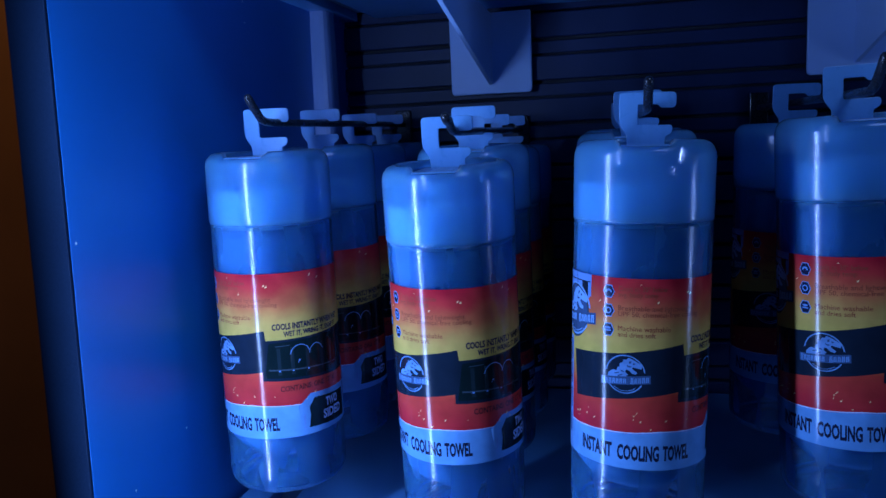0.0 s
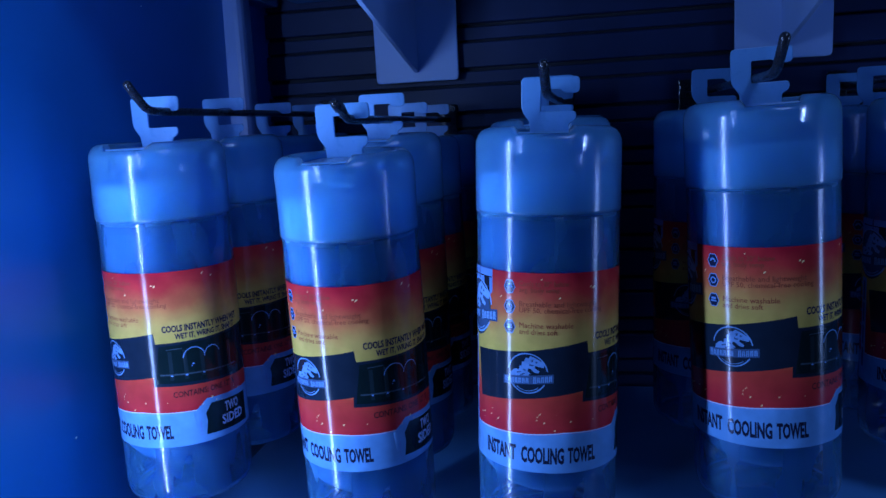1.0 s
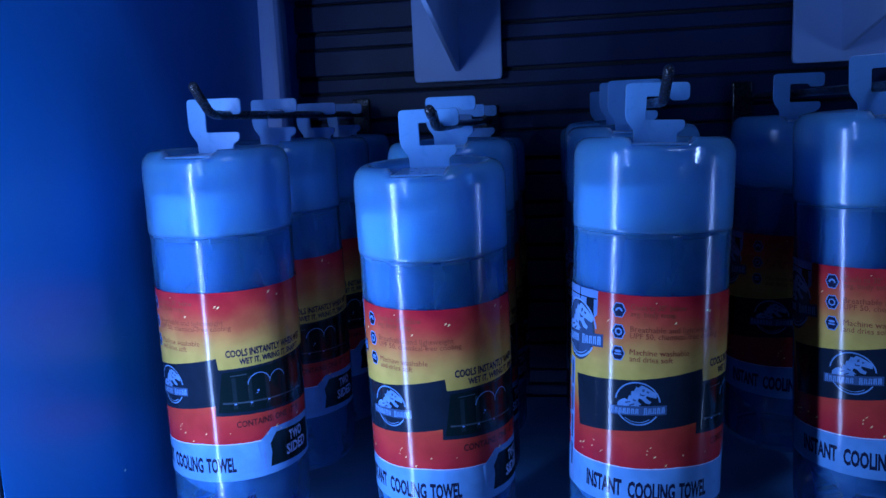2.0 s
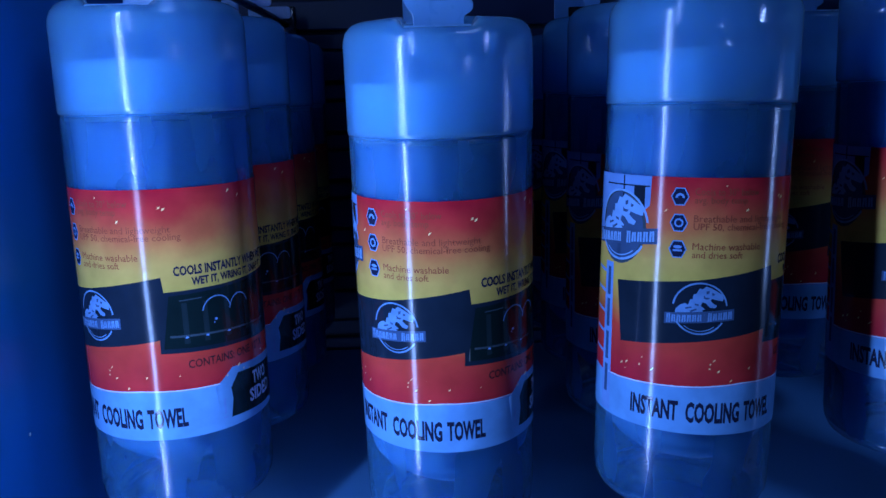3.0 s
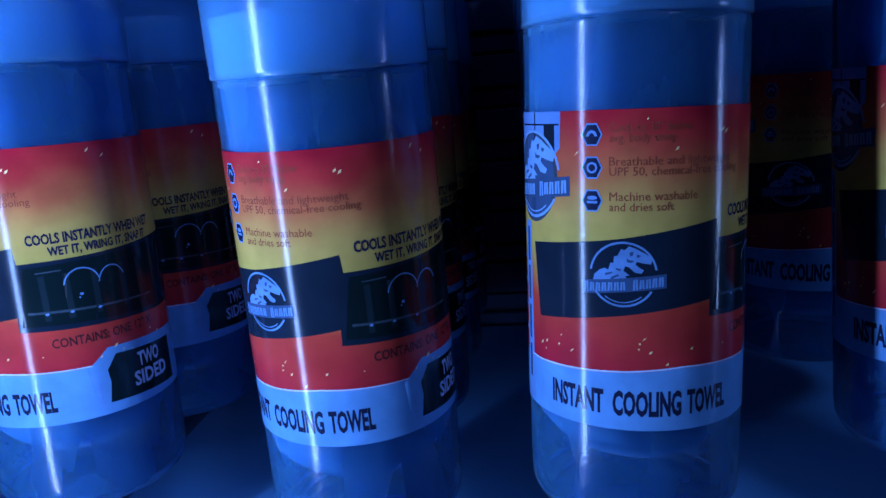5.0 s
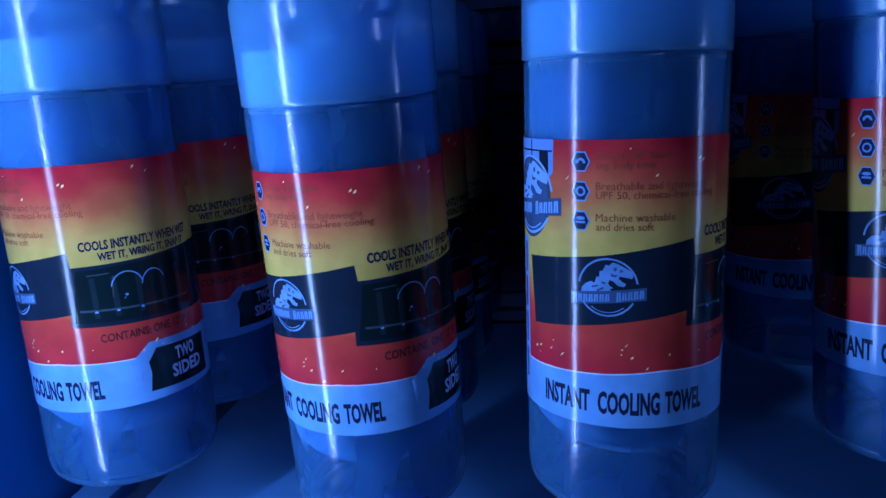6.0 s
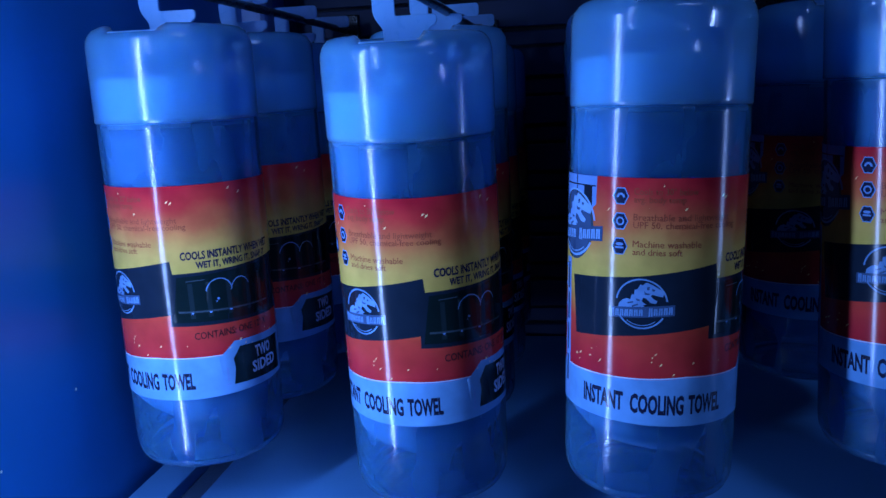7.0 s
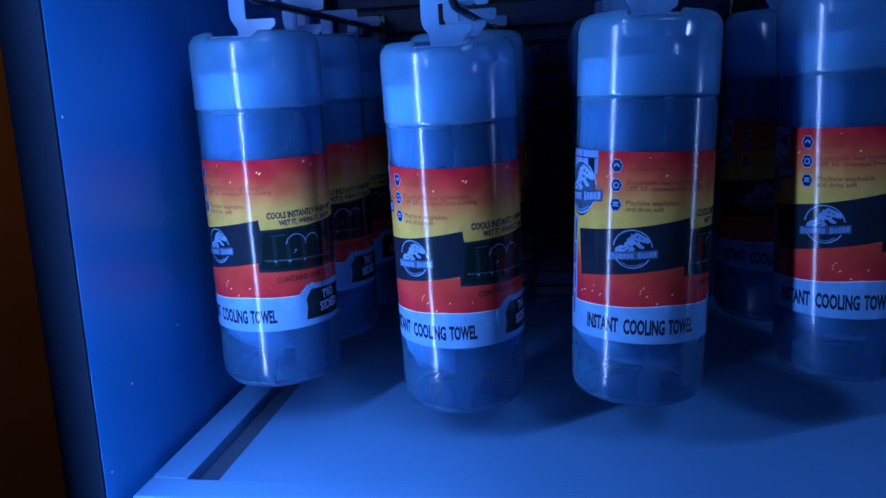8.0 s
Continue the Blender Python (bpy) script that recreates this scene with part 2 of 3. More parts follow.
def prism_bm(outline, thickness, axis="y", bevel=0.0):
    """A flat plate of the outline (u, z), its thickness centred on the axis."""
    bm = bmesh.new()
    def place(u, v, w):
        return (u, w, v) if axis == "y" else (w, u, v)
    front = [bm.verts.new(place(u, v, -thickness / 2)) for u, v in outline]
    back = [bm.verts.new(place(u, v, thickness / 2)) for u, v in outline]
    bm.faces.new(front)
    bm.faces.new(list(reversed(back)))
    n = len(outline)
    for i in range(n):
        bm.faces.new((front[(i + 1) % n], front[i], back[i], back[(i + 1) % n]))
    bmesh.ops.recalc_face_normals(bm, faces=list(bm.faces))
    if bevel:
        rim = [e for e in bm.edges if len(e.link_faces) == 2 and e.calc_face_angle(0) > 0.9 and any(len(f.verts) == n for f in e.link_faces)]
        bmesh.ops.bevel(bm, geom=rim, offset=bevel, segments=2, affect="EDGES", profile=0.5)
    return bm


def rounded(points, radius, steps=4):
    """The outline with its corners rounded."""
    out, n = [], len(points)
    for i in range(n):
        p, a, b = (Vector(points[(i + k) % n]) for k in (0, -1, 1))
        r = radius[i] if isinstance(radius, (list, tuple)) else radius
        da, db = (a - p), (b - p)
        k = min(r, da.length * 0.48, db.length * 0.48)
        s, e = p + da.normalized() * k, p + db.normalized() * k
        if k < 1e-6:
            out.append(tuple(p))
            continue
        for j in range(steps + 1):
            t = j / steps
            out.append(tuple(s * (1 - t) ** 2 + p * 2 * t * (1 - t) + e * t * t))
    return out


# ---------------------------------------------------------------- the bay
LEFT, RIGHT, BACK, SHELF_Z, FRONT, TOP_Z = -0.246, 0.672, 0.662, 1.0755, 0.305, 1.402

floor = tagged(part("floor", box_bm(-3.0, 3.2, -2.5, 2.0, -0.05, 0.0), FLOOR), "dark shop floor", "floor", kind="structure")
ceiling = tagged(part("ceiling", box_bm(-3.0, 3.2, -2.5, 2.0, 2.7, 2.75), DARK), "dark shop ceiling", "ceiling", kind="structure")
for nm, b in (("wall_south", (-3.0, 3.2, -2.55, -2.5, 0, 2.7)), ("wall_north", (-3.0, 3.2, 2.0, 2.05, 0, 2.7)), ("wall_east", (3.2, 3.25, -2.5, 2.0, 0, 2.7)), ("wall_west", (-3.05, -3.0, -2.5, 2.0, 0, 2.7))):
    tagged(part(nm, box_bm(*b), DARK), "dark shop wall", "wall", kind="structure")
tagged(part("partition", box_bm(-1.20, -0.45, 0.95, 0.99, 0.0, 2.4, 0.003), WOOD), "brown wooden partition beyond the display bay", "partition", kind="structure")


def side_panel(name, x0, x1, label, lean=0.0):
    ob = new(name)
    part("board", box_bm(x0, x1, 0.2935, BACK + 0.02, 0.0, 2.0, 0.0003), PANEL, ob)
    part("edging", box_bm(x0, x1, 0.2915, 0.2935, 0.0, 2.0, 0.0005), EDGE, ob, "black edging strip")
    for ch in ob.children:
        for v in ch.data.vertices:
            v.co.x += lean * (v.co.z - 1.12)
    return tagged(ob, label, "side panel", kind="structure")


side_panel("wall_left", LEFT - 0.020, LEFT, "blue laminate side panel with dust flecks and black edging", 0.026)
side_panel("wall_right", RIGHT, RIGHT + 0.020, "blue laminate side panel with black edging")

wall_back = tagged(part("wall_back", box_bm(LEFT - 0.02, RIGHT + 0.02, BACK + 0.008, BACK + 0.03, 0.0, 2.0), DARK), "slatted display wall behind the hooks", "slatwall", kind="structure")
upright = tagged(part("upright", box_bm(LEFT + 0.001, LEFT + 0.021, 0.585, 0.607, 0.0, 2.0, 0.006, 3), GREY, smooth=False), "pale square upright post beside the slatted wall", "post", kind="structure")


def shelf(name, z, front, label, up):
    """A metal shelf: a rim all round, a sunk groove inside it and a flat deck; up tells which face shows."""
    ob = new(name)
    x0, x1, y1 = LEFT + 0.004, RIGHT - 0.004, BACK - 0.008
    a, b = (z - 0.030, z) if up else (z, z + 0.030)
    rim = 0.0194
    part("front_rim", box_bm(x0, x1, front, front + 0.0185, a, b, 0.0010), SHELF, ob)
    part("side_rim", box_bm(x0, x0 + rim, front + 0.0188, y1, a, b, 0.0006), SHELF, ob)
    part("side_rim", box_bm(x1 - rim, x1, front + 0.0188, y1, a, b, 0.0006), SHELF, ob)
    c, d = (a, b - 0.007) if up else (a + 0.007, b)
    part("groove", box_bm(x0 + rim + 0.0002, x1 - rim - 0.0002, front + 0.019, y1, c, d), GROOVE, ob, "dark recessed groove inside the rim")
    e, f = (d + 0.0002, b - 0.0012) if up else (a + 0.0012, c - 0.0002)
    part("deck", box_bm(x0 + rim + 0.0160, x1 - rim - 0.0160, front + 0.0188, y1, e, f, 0.0008), SHELF, ob)
    return tagged(ob, label, "shelf")


shelf("lower_shelf", SHELF_Z, FRONT, "blue-lit painted metal shelf with rim, empty under hanging bottles", True)
shelf("upper_shelf", TOP_Z, 0.37, "painted metal shelf overhead, carried by triangular brackets", False)


def bracket(x, label):
    """A back plate with a triangular blade that carries the upper shelf."""
    ob = new("shelf_bracket")
    w, zb, zt = 0.0345, 1.3333, TOP_Z - 0.002
    plate = rounded([(-w, zb), (w, zb), (w, zt), (-w, zt)], [0.004, 0.004, 0.001, 0.001])
    p = part("back_plate", prism_bm(plate, 0.004, "y", 0.0008), PLATE, ob)
    p.location = (0, BACK - 0.008, 0)
    blade = [(BACK - 0.0105, 1.3405), (BACK - 0.0105, zt), (0.392, zt), (0.392, 1.3985)]
    part("blade", prism_bm(blade, 0.0035, "x", 0.0006), PLATE, ob)
    bm = bmesh.new()
    bmesh.ops.create_uvsphere(bm, u_segments=14, v_segments=8, radius=0.0028)
    for v in bm.verts:
        v.co = Vector((v.co.x - 0.008, v.co.y * 0.6 + BACK - 0.0102, v.co.z + 1.3915))
    part("rivet", bm, STEEL, ob, "bright steel rivet", True)
    ob.location = (x, 0, 0)
    return tagged(ob, label, "shelf bracket", "brackets under the upper shelf")


bracket(-0.1065, "pale metal bracket with triangular blade under the shelf")
bracket(0.175, "pale metal bracket with triangular blade under the shelf")
bracket(0.4565, "pale metal bracket with triangular blade under the shelf")


# ---------------------------------------------------------------- hooks
def hook(x, z, tip_y, lift, label):
    """A single-wire peg hook with a bent-up end and a small plate on the slats."""
    ob = new("peg_hook")
    pts = [(0, BACK - 0.004, 0), (0, BACK - 0.05, 0), (0, 0.50, 0), (0, tip_y + 0.030, 0), (0, tip_y + 0.018, 0.0004), (0, tip_y + 0.0125, 0.0022),
           (0, tip_y + 0.008, 0.0058), (0, tip_y + 0.004, lift * 0.7), (0, tip_y, lift)]
    part("wire", tube_bm(pts, 0.0022), BLACK, ob, smooth=True)
    part("hook_plate", box_bm(-0.007, 0.007, BACK - 0.004, BACK - 0.0005, -0.022, 0.012, 0.001), BLACK, ob)
    ob.location = (x, 0, z)
    return tagged(ob, label, "hook", "hooks on the slatted wall")


# ---------------------------------------------------------------- the label
RAD, RL = 0.0340, 0.0343
ZB = 1.1035


def wrap(bm, lift):
    """Bends a flat sheet (degrees round, height) round the bottle."""
    for v in bm.verts:
        a, r = radians(v.co.x), RL + lift * 0.25
        v.co = Vector((r * math.sin(a), -r * math.cos(a), v.co.y - ZB))
    return bm


def sheet_bm(outline, lift, step=4.0):
    bm = bmesh.new()
    bm.faces.new([bm.verts.new((a, z, 0)) for a, z in outline])
    lo, hi = min(a for a, z in outline), max(a for a, z in outline)
    k = math.ceil(lo / step) * step
    while k < hi:
        bmesh.ops.bisect_plane(bm, geom=list(bm.verts) + list(bm.edges) + list(bm.faces), plane_co=(k, 0, 0), plane_no=(1, 0, 0))
        k += step
    for f in bm.faces:
        f.normal_update()
        if f.normal.z < 0:
            f.normal_flip()
    bmesh.ops.triangulate(bm, faces=[f for f in bm.faces if len(f.verts) > 4])
    return wrap(bm, lift)


MM = math.degrees(0.001 / RL)


def ellipse(a, z, ra, rz, n=24, start=0.0, end=360.0):
    return [(a + ra * MM * 1000 * math.cos(radians(start + (end - start) * i / n)), z + rz * math.sin(radians(start + (end - start) * i / n))) for i in range(n if end - start >= 360 else n + 1)]


def arc_band(a, z, ra, rz, width, start, end, n=20):
    outer = ellipse(a, z, ra, rz, n, start, end)
    inner = ellipse(a, z, ra - width, rz - width, n, start, end)
    return outer + list(reversed(inner))


def multi_bm(outlines, lift):
    whole = bmesh.new()
    for o in outlines:
        one = sheet_bm(o, lift)
        me = bpy.data.meshes.new("piece")
        one.to_mesh(me)
        one.free()
        whole.from_mesh(me)
        bpy.data.meshes.remove(me)
    return whole


def prints(name, outlines, lift, mat, parent):
    for o in outlines:
        part(name, sheet_bm(o, lift), mat, parent)


def words(name, lines, lift, mat, parent, bold=0.0):
    for line in lines:
        part(name, words_bm([line], lift, bold), mat, parent)


def words_bm(lines, lift, bold=0.0):
    """Lettering: (text, left degrees, right degrees, foot, head of the capitals)."""
    whole = bmesh.new()
    for text, a0, a1, z0, z1 in lines:
        cu = bpy.data.curves.new("lettering", "FONT")
        cu.body, cu.size, cu.resolution_u, cu.offset = text, 1.0, 2, bold
        ob = new("lettering", cu)
        me = bpy.data.meshes.new_from_object(ob.evaluated_get(bpy.context.evaluated_depsgraph_get()))
        one = bmesh.new()
        one.from_mesh(me)
        xs = [v.co.x for v in one.verts]
        for v in one.verts:
            v.co = Vector((a0 + (v.co.x - min(xs)) / (max(xs) - min(xs)) * (a1 - a0), z0 + v.co.y / 0.70 * (z1 - z0), 0))
        for k in range(math.ceil(a0 / 4.0), math.ceil(a1 / 4.0)):
            bmesh.ops.bisect_plane(one, geom=list(one.verts) + list(one.edges) + list(one.faces), plane_co=(4.0 * k, 0, 0), plane_no=(1, 0, 0))
        wrap(one, lift)
        one.to_mesh(me)
        one.free()
        whole.from_mesh(me)
        bpy.data.objects.remove(ob)
        bpy.data.curves.remove(cu)
        bpy.data.meshes.remove(me)
    return whole


def hexagon(a, z, w, h):
    w = w * MM * 1000
    return [(a - w, z), (a - w * 0.5, z - h), (a + w * 0.5, z - h), (a + w, z), (a + w * 0.5, z + h), (a - w * 0.5, z + h)]


def emblem(parent, a, z, k, tone):
    """A round emblem: a ring, a plain curved figure with dark cuts, and a slanted bar of packed strokes."""
    prints("emblem_ring", [arc_band(a, z, 0.0096 * k, 0.0095 * k, 0.0006 * k, 8, 172), arc_band(a, z, 0.0096 * k, 0.0095 * k, 0.0006 * k, 212, 328),
                           arc_band(a, z, 0.0084 * k, 0.0083 * k, 0.0003 * k, 232, 308)], 0.00035, tone, parent)
    s = 0.0082 * k

    def at(pts):
        return [(a + u * s * MM * 1000, z + v * s) for u, v in pts]

    body = [(-1.06, -0.35), (-1.00, -0.02), (-0.80, 0.16), (-0.62, 0.22), (-0.50, 0.16), (-0.42, 0.42), (-0.32, 0.40), (-0.30, 0.64), (-0.18, 0.66), (-0.06, 0.90), (0.06, 0.86), (0.20, 1.00), (0.42, 0.92),
            (0.74, 0.74), (0.90, 0.64), (0.97, 0.48), (0.93, 0.36), (0.70, 0.40), (0.46, 0.46), (0.42, 0.36), (0.56, 0.24), (0.70, 0.16), (0.62, 0.04), (0.40, 0.08), (0.22, 0.26), (0.08, 0.30),
            (0.02, 0.14), (0.22, -0.02), (0.08, -0.04), (0.22, -0.24), (0.0, -0.20), (0.02, -0.35)]
    part("emblem_figure", sheet_bm(at(body), 0.00035), tone, parent)
    cuts = [[(0.22, 0.78), (0.36, 0.82), (0.34, 0.68), (0.24, 0.64)], [(0.46, 0.72), (0.60, 0.68), (0.54, 0.60), (0.46, 0.62)], [(0.12, 0.60), (0.20, 0.52), (0.40, 0.50), (0.30, 0.42), (0.14, 0.44)],
            [(-0.62, 0.04), (-0.36, 0.10), (-0.34, 0.05), (-0.60, -0.04)], [(-0.42, -0.10), (-0.16, 0.02), (-0.12, -0.04), (-0.40, -0.18)], [(-0.24, 0.24), (-0.06, 0.20), (-0.08, 0.12), (-0.22, 0.16)]]
    prints("emblem_cut", [at(c) for c in cuts], 0.00041, INK_NAVY, parent)
    w = 0.0121 * k * MM * 1000
    foot, rise, tall = z - 0.0062 * k, 0.0022 * k, 0.0040 * k

    def bar(u0, u1, v0, v1, skew=0.0):
        """A stroke of the bar: u along it (-1 to 1), v up it (0 to 1)."""
        def p(u, v):
            return (a + u * w, foot + rise * (u + 1) / 2 + tall * v * (0.90 + 0.12 * u * u))
        return [p(u0, v0), p(u1, v0), p(u1 + skew, v1), p(u0 + skew, v1)]

    part("emblem_bar", sheet_bm(bar(-1.0, 1.0, 0.0, 1.0), 0.00042), INK_NAVY, parent)
    strokes = []
    for i in range(13):
        if i == 7:
            continue
        u = -0.94 + 0.146 * i
        lo, hi = (0.08, 0.94) if i in (0, 8) else (0.16, 0.84)
        strokes += [bar(u, u + 0.050, lo, hi, 0.010), bar(u + 0.074, u + 0.118, lo, hi, -0.006)]
    tagged(part("emblem_stroke", multi_bm(strokes, 0.00050), tone, parent), kind="stuff")


def build_label(parent):
    lab = part("label", sheet_bm([(-176, 1.138), (176, 1.138), (176, 1.231), (-176, 1.231)], 0.0), PRINT, parent, "glossy printed label in red and yellow", True)
    part("dark_band", sheet_bm([(-84, 1.1915), (-31, 1.1950), (17.6, 1.1996), (18.6, 1.1940), (60, 1.1944), (104, 1.1955), (150, 1.1955), (150, 1.1690), (96, 1.1690), (54, 1.1702), (13.8, 1.1713), (14.0, 1.1764), (-31, 1.1726), (-79, 1.1685)], 0.00015), INK_DARK, lab)
    part("picture_panel", sheet_bm([(21, 1.1925), (96, 1.1938), (96, 1.1706), (16, 1.1730)], 0.00022), INK_DEEP, lab)
    part("pale_strip", sheet_bm([(-176, 1.138), (176, 1.138), (176, 1.1558), (47, 1.1560), (0, 1.1568), (-28, 1.1556), (-80, 1.1540), (-176, 1.1540)], 0.00015), INK_PALE, lab)
    part("strip_line", sheet_bm([(-90, 1.1541), (-80, 1.1541), (-28, 1.1557), (0, 1.1569), (47, 1.1561), (47, 1.1565), (0, 1.1574), (-28, 1.1562), (-80, 1.1546), (-90, 1.1546)], 0.00022), ink("ink_white", (0.45, 0.55, 0.72)), lab)
    part("badge_border", sheet_bm([(44, 1.1552), (49, 1.1575), (56.5, 1.1614), (120, 1.1600), (120, 1.1385), (50, 1.1385), (47, 1.1420)], 0.00022), INK_PALE, lab)
    part("badge", sheet_bm([(54.5, 1.1535), (60.5, 1.1585), (104, 1.1568), (104, 1.1403), (53.6, 1.1418), (55.5, 1.1490)], 0.00030), INK_DEEP, lab)
    prints("badge_tick", [[(48.6, 1.1500), (50.2, 1.1503), (50.2, 1.1440), (48.6, 1.1436)], [(47.6, 1.1428), (51, 1.1428), (51, 1.1420), (47.6, 1.1420)]], 0.00030, INK_MID, lab)
    words("badge_word", [("TWO", 73.5, 90.5, 1.1513, 1.1562), ("SIDED", 69.5, 96, 1.1446, 1.1496)], 0.00040, ink("ink_badge_words", (0.33, 0.43, 0.62)), lab, 0.03)
    words("title_word", [("INSTANT", -68.8, -38.6, 1.1430, 1.1499), ("COOLING", -34.2, -1.0, 1.1428, 1.1499), ("TOWEL", 2.0, 26.0, 1.1430, 1.1499)], 0.00035, INK_TEXT, lab, 0.040)
    words("claim_word", [("COOLS INSTANTLY WHEN WET", 25.0, 100, 1.1998, 1.2031), ("WET IT, WRING IT, SNAP IT", 35.0, 95, 1.1958, 1.1986)], 0.00030, INK_TEXT, lab, 0.035)
    words("contents_word", [('CONTAINS: ONE 12" X', 29, 88, 1.1648, 1.1679)], 0.00030, ink("ink_contents", (0.07, 0.018, 0.02)), lab, 0.02)
    words("feature_word", [("Cools to 30\u00b0 below", -35.5, 2.5, 1.2249, 1.2274), ("avg. body temp", -35.5, -5.0, 1.2221, 1.2245),
                                    ("Breathable and lightweight", -35.5, 25.5, 1.2156, 1.2181), ("UPF 50, chemical-free cooling", -35.5, 31.0, 1.2128, 1.2152),
                                    ("Machine washable", -35.5, 5.8, 1.2058, 1.2083), ("and dries soft", -35.5, -6.0, 1.2029, 1.2053)], 0.00030, INK_BROWN, lab, 0.0)
    for z in (1.2243, 1.2151, 1.2058):
        part("icon_border", sheet_bm(hexagon(-43.8, z, 0.0031, 0.0031), 0.00022), INK_PALE, lab)
        part("icon", sheet_bm(hexagon(-43.8, z, 0.0027, 0.0027), 0.00030), INK_TEXT, lab)
    part("icon_mark", sheet_bm(arc_band(-43.8, 1.2238, 0.0016, 0.0017, 0.0008, 0, 180, 10), 0.00038), INK_MID, lab)
    part("icon_mark", sheet_bm(arc_band(-43.8, 1.2151, 0.0016, 0.0016, 0.0006, 0, 359, 14), 0.00038), INK_MID, lab)
    prints("icon_mark", [ellipse(-43.8, 1.2066, 0.0015, 0.0006, 10), [(-46.4, 1.2050), (-41.2, 1.2050), (-41.2, 1.2057), (-46.4, 1.2057)]], 0.00038, INK_MID, lab)
    emblem(lab, -29.2, 1.1848, 1.0, INK_EMBLEM)
    # machinery art, large emblem and pipe beside the seam
    part("metal_art", sheet_bm([(-120, 1.2310), (-61, 1.2310), (-61.5, 1.2205), (-66, 1.2180), (-66, 1.2080), (-120, 1.2080)], 0.00018), INK_MID, lab)
    prints("metal_art_line", [[(-82, 1.2308), (-80.8, 1.2308), (-80.8, 1.2222), (-82, 1.2222)], [(-100, 1.2275), (-62, 1.2275), (-62, 1.2270), (-100, 1.2270)], [(-73, 1.2270), (-65, 1.2270), (-65, 1.2190), (-73, 1.2205)]], 0.00024, INK_DARK, lab)
    part("emblem_disc", sheet_bm(ellipse(-84, 1.2118, 0.0124, 0.0140, 32), 0.00026), INK_NAVY, lab)
    part("emblem_rim", sheet_bm(arc_band(-84, 1.2118, 0.0124, 0.0140, 0.0012, 0, 359, 32), 0.00032), INK_LINE, lab)
    emblem(lab, -84.0, 1.2124, 1.40, INK_STEEL)
    part("pipe_art", sheet_bm([(-98, 1.1975), (-89, 1.1975), (-87.5, 1.1390), (-98, 1.1390)], 0.00024), INK_MID, lab)
    prints("pipe_slot", [[(-95, z), (-91.5, z), (-91.3, z - 0.011), (-95, z - 0.011)] for z in (1.1955, 1.1830, 1.1700, 1.1570)], 0.00030, INK_NAVY, lab)
    prints("pipe_rung", [[(-112, z), (-98, z - 0.001), (-98, z - 0.0022), (-112, z - 0.0012)] for z in (1.1950, 1.1870, 1.1790, 1.1710, 1.1630, 1.1550)], 0.00030, INK_MID, lab)
    rnd = random.Random(7)
    sparks = []
    for i in range(46):
        a = rnd.uniform(-78, 96)
        low = rnd.random() < 0.6
        z = rnd.uniform(1.157, 1.166) if low else rnd.uniform(1.219, 1.230)
        d, w, s = rnd.uniform(0.2, 0.9) / 1000, rnd.uniform(0.12, 0.3) / 1000, rnd.choice((-1, 1, 1))
        sparks.append([(a - d * MM * 1000, z - s * d), (a + w * MM * 1000, z - w), (a + d * MM * 1000, z + s * d), (a - w * MM * 1000, z + w)])
    tagged(part("spark_print", multi_bm(sparks, 0.00020), INK_SPARK, lab), kind="stuff")
    # faint drawing of a gate: two hoops, posts and rails
    posts = [[(c - 1.6, 1.1895), (c + 1.6, 1.1895), (c + 2.0, 1.1742), (c - 1.4, 1.1742)] for c in (29.4, 41.6, 56.0, 72.0, 84.0)]
    prints("gate_post", posts, 0.00030, INK_SHADE, lab)
    prints("gate_rail", [[(20, 1.1778), (92, 1.1758), (92, 1.1751), (20, 1.1770)], [(27, 1.1907), (40, 1.1909), (40, 1.1905), (27, 1.1903)]], 0.00034, INK_LINE, lab)
    hoops = [arc_band(49.4, 1.1848, 0.0058, 0.0058, 0.00045, 12, 172, 16), arc_band(65.8, 1.1836, 0.0048, 0.0060, 0.00040, 20, 170, 16)]
    prints("gate_hoop", hoops, 0.00036, INK_EMBLEM, lab)
    prints("gate_spark", [ellipse(48.2, 1.1817, 0.0006, 0.0005, 8), ellipse(46.9, 1.1806, 0.0003, 0.0003, 6), ellipse(29.6, 1.1766, 0.0006, 0.0004, 8), ellipse(42.0, 1.1763, 0.0006, 0.0004, 8), ellipse(56.6, 1.1760, 0.0007, 0.0004, 8)], 0.00036, INK_MID, lab)
    return lab


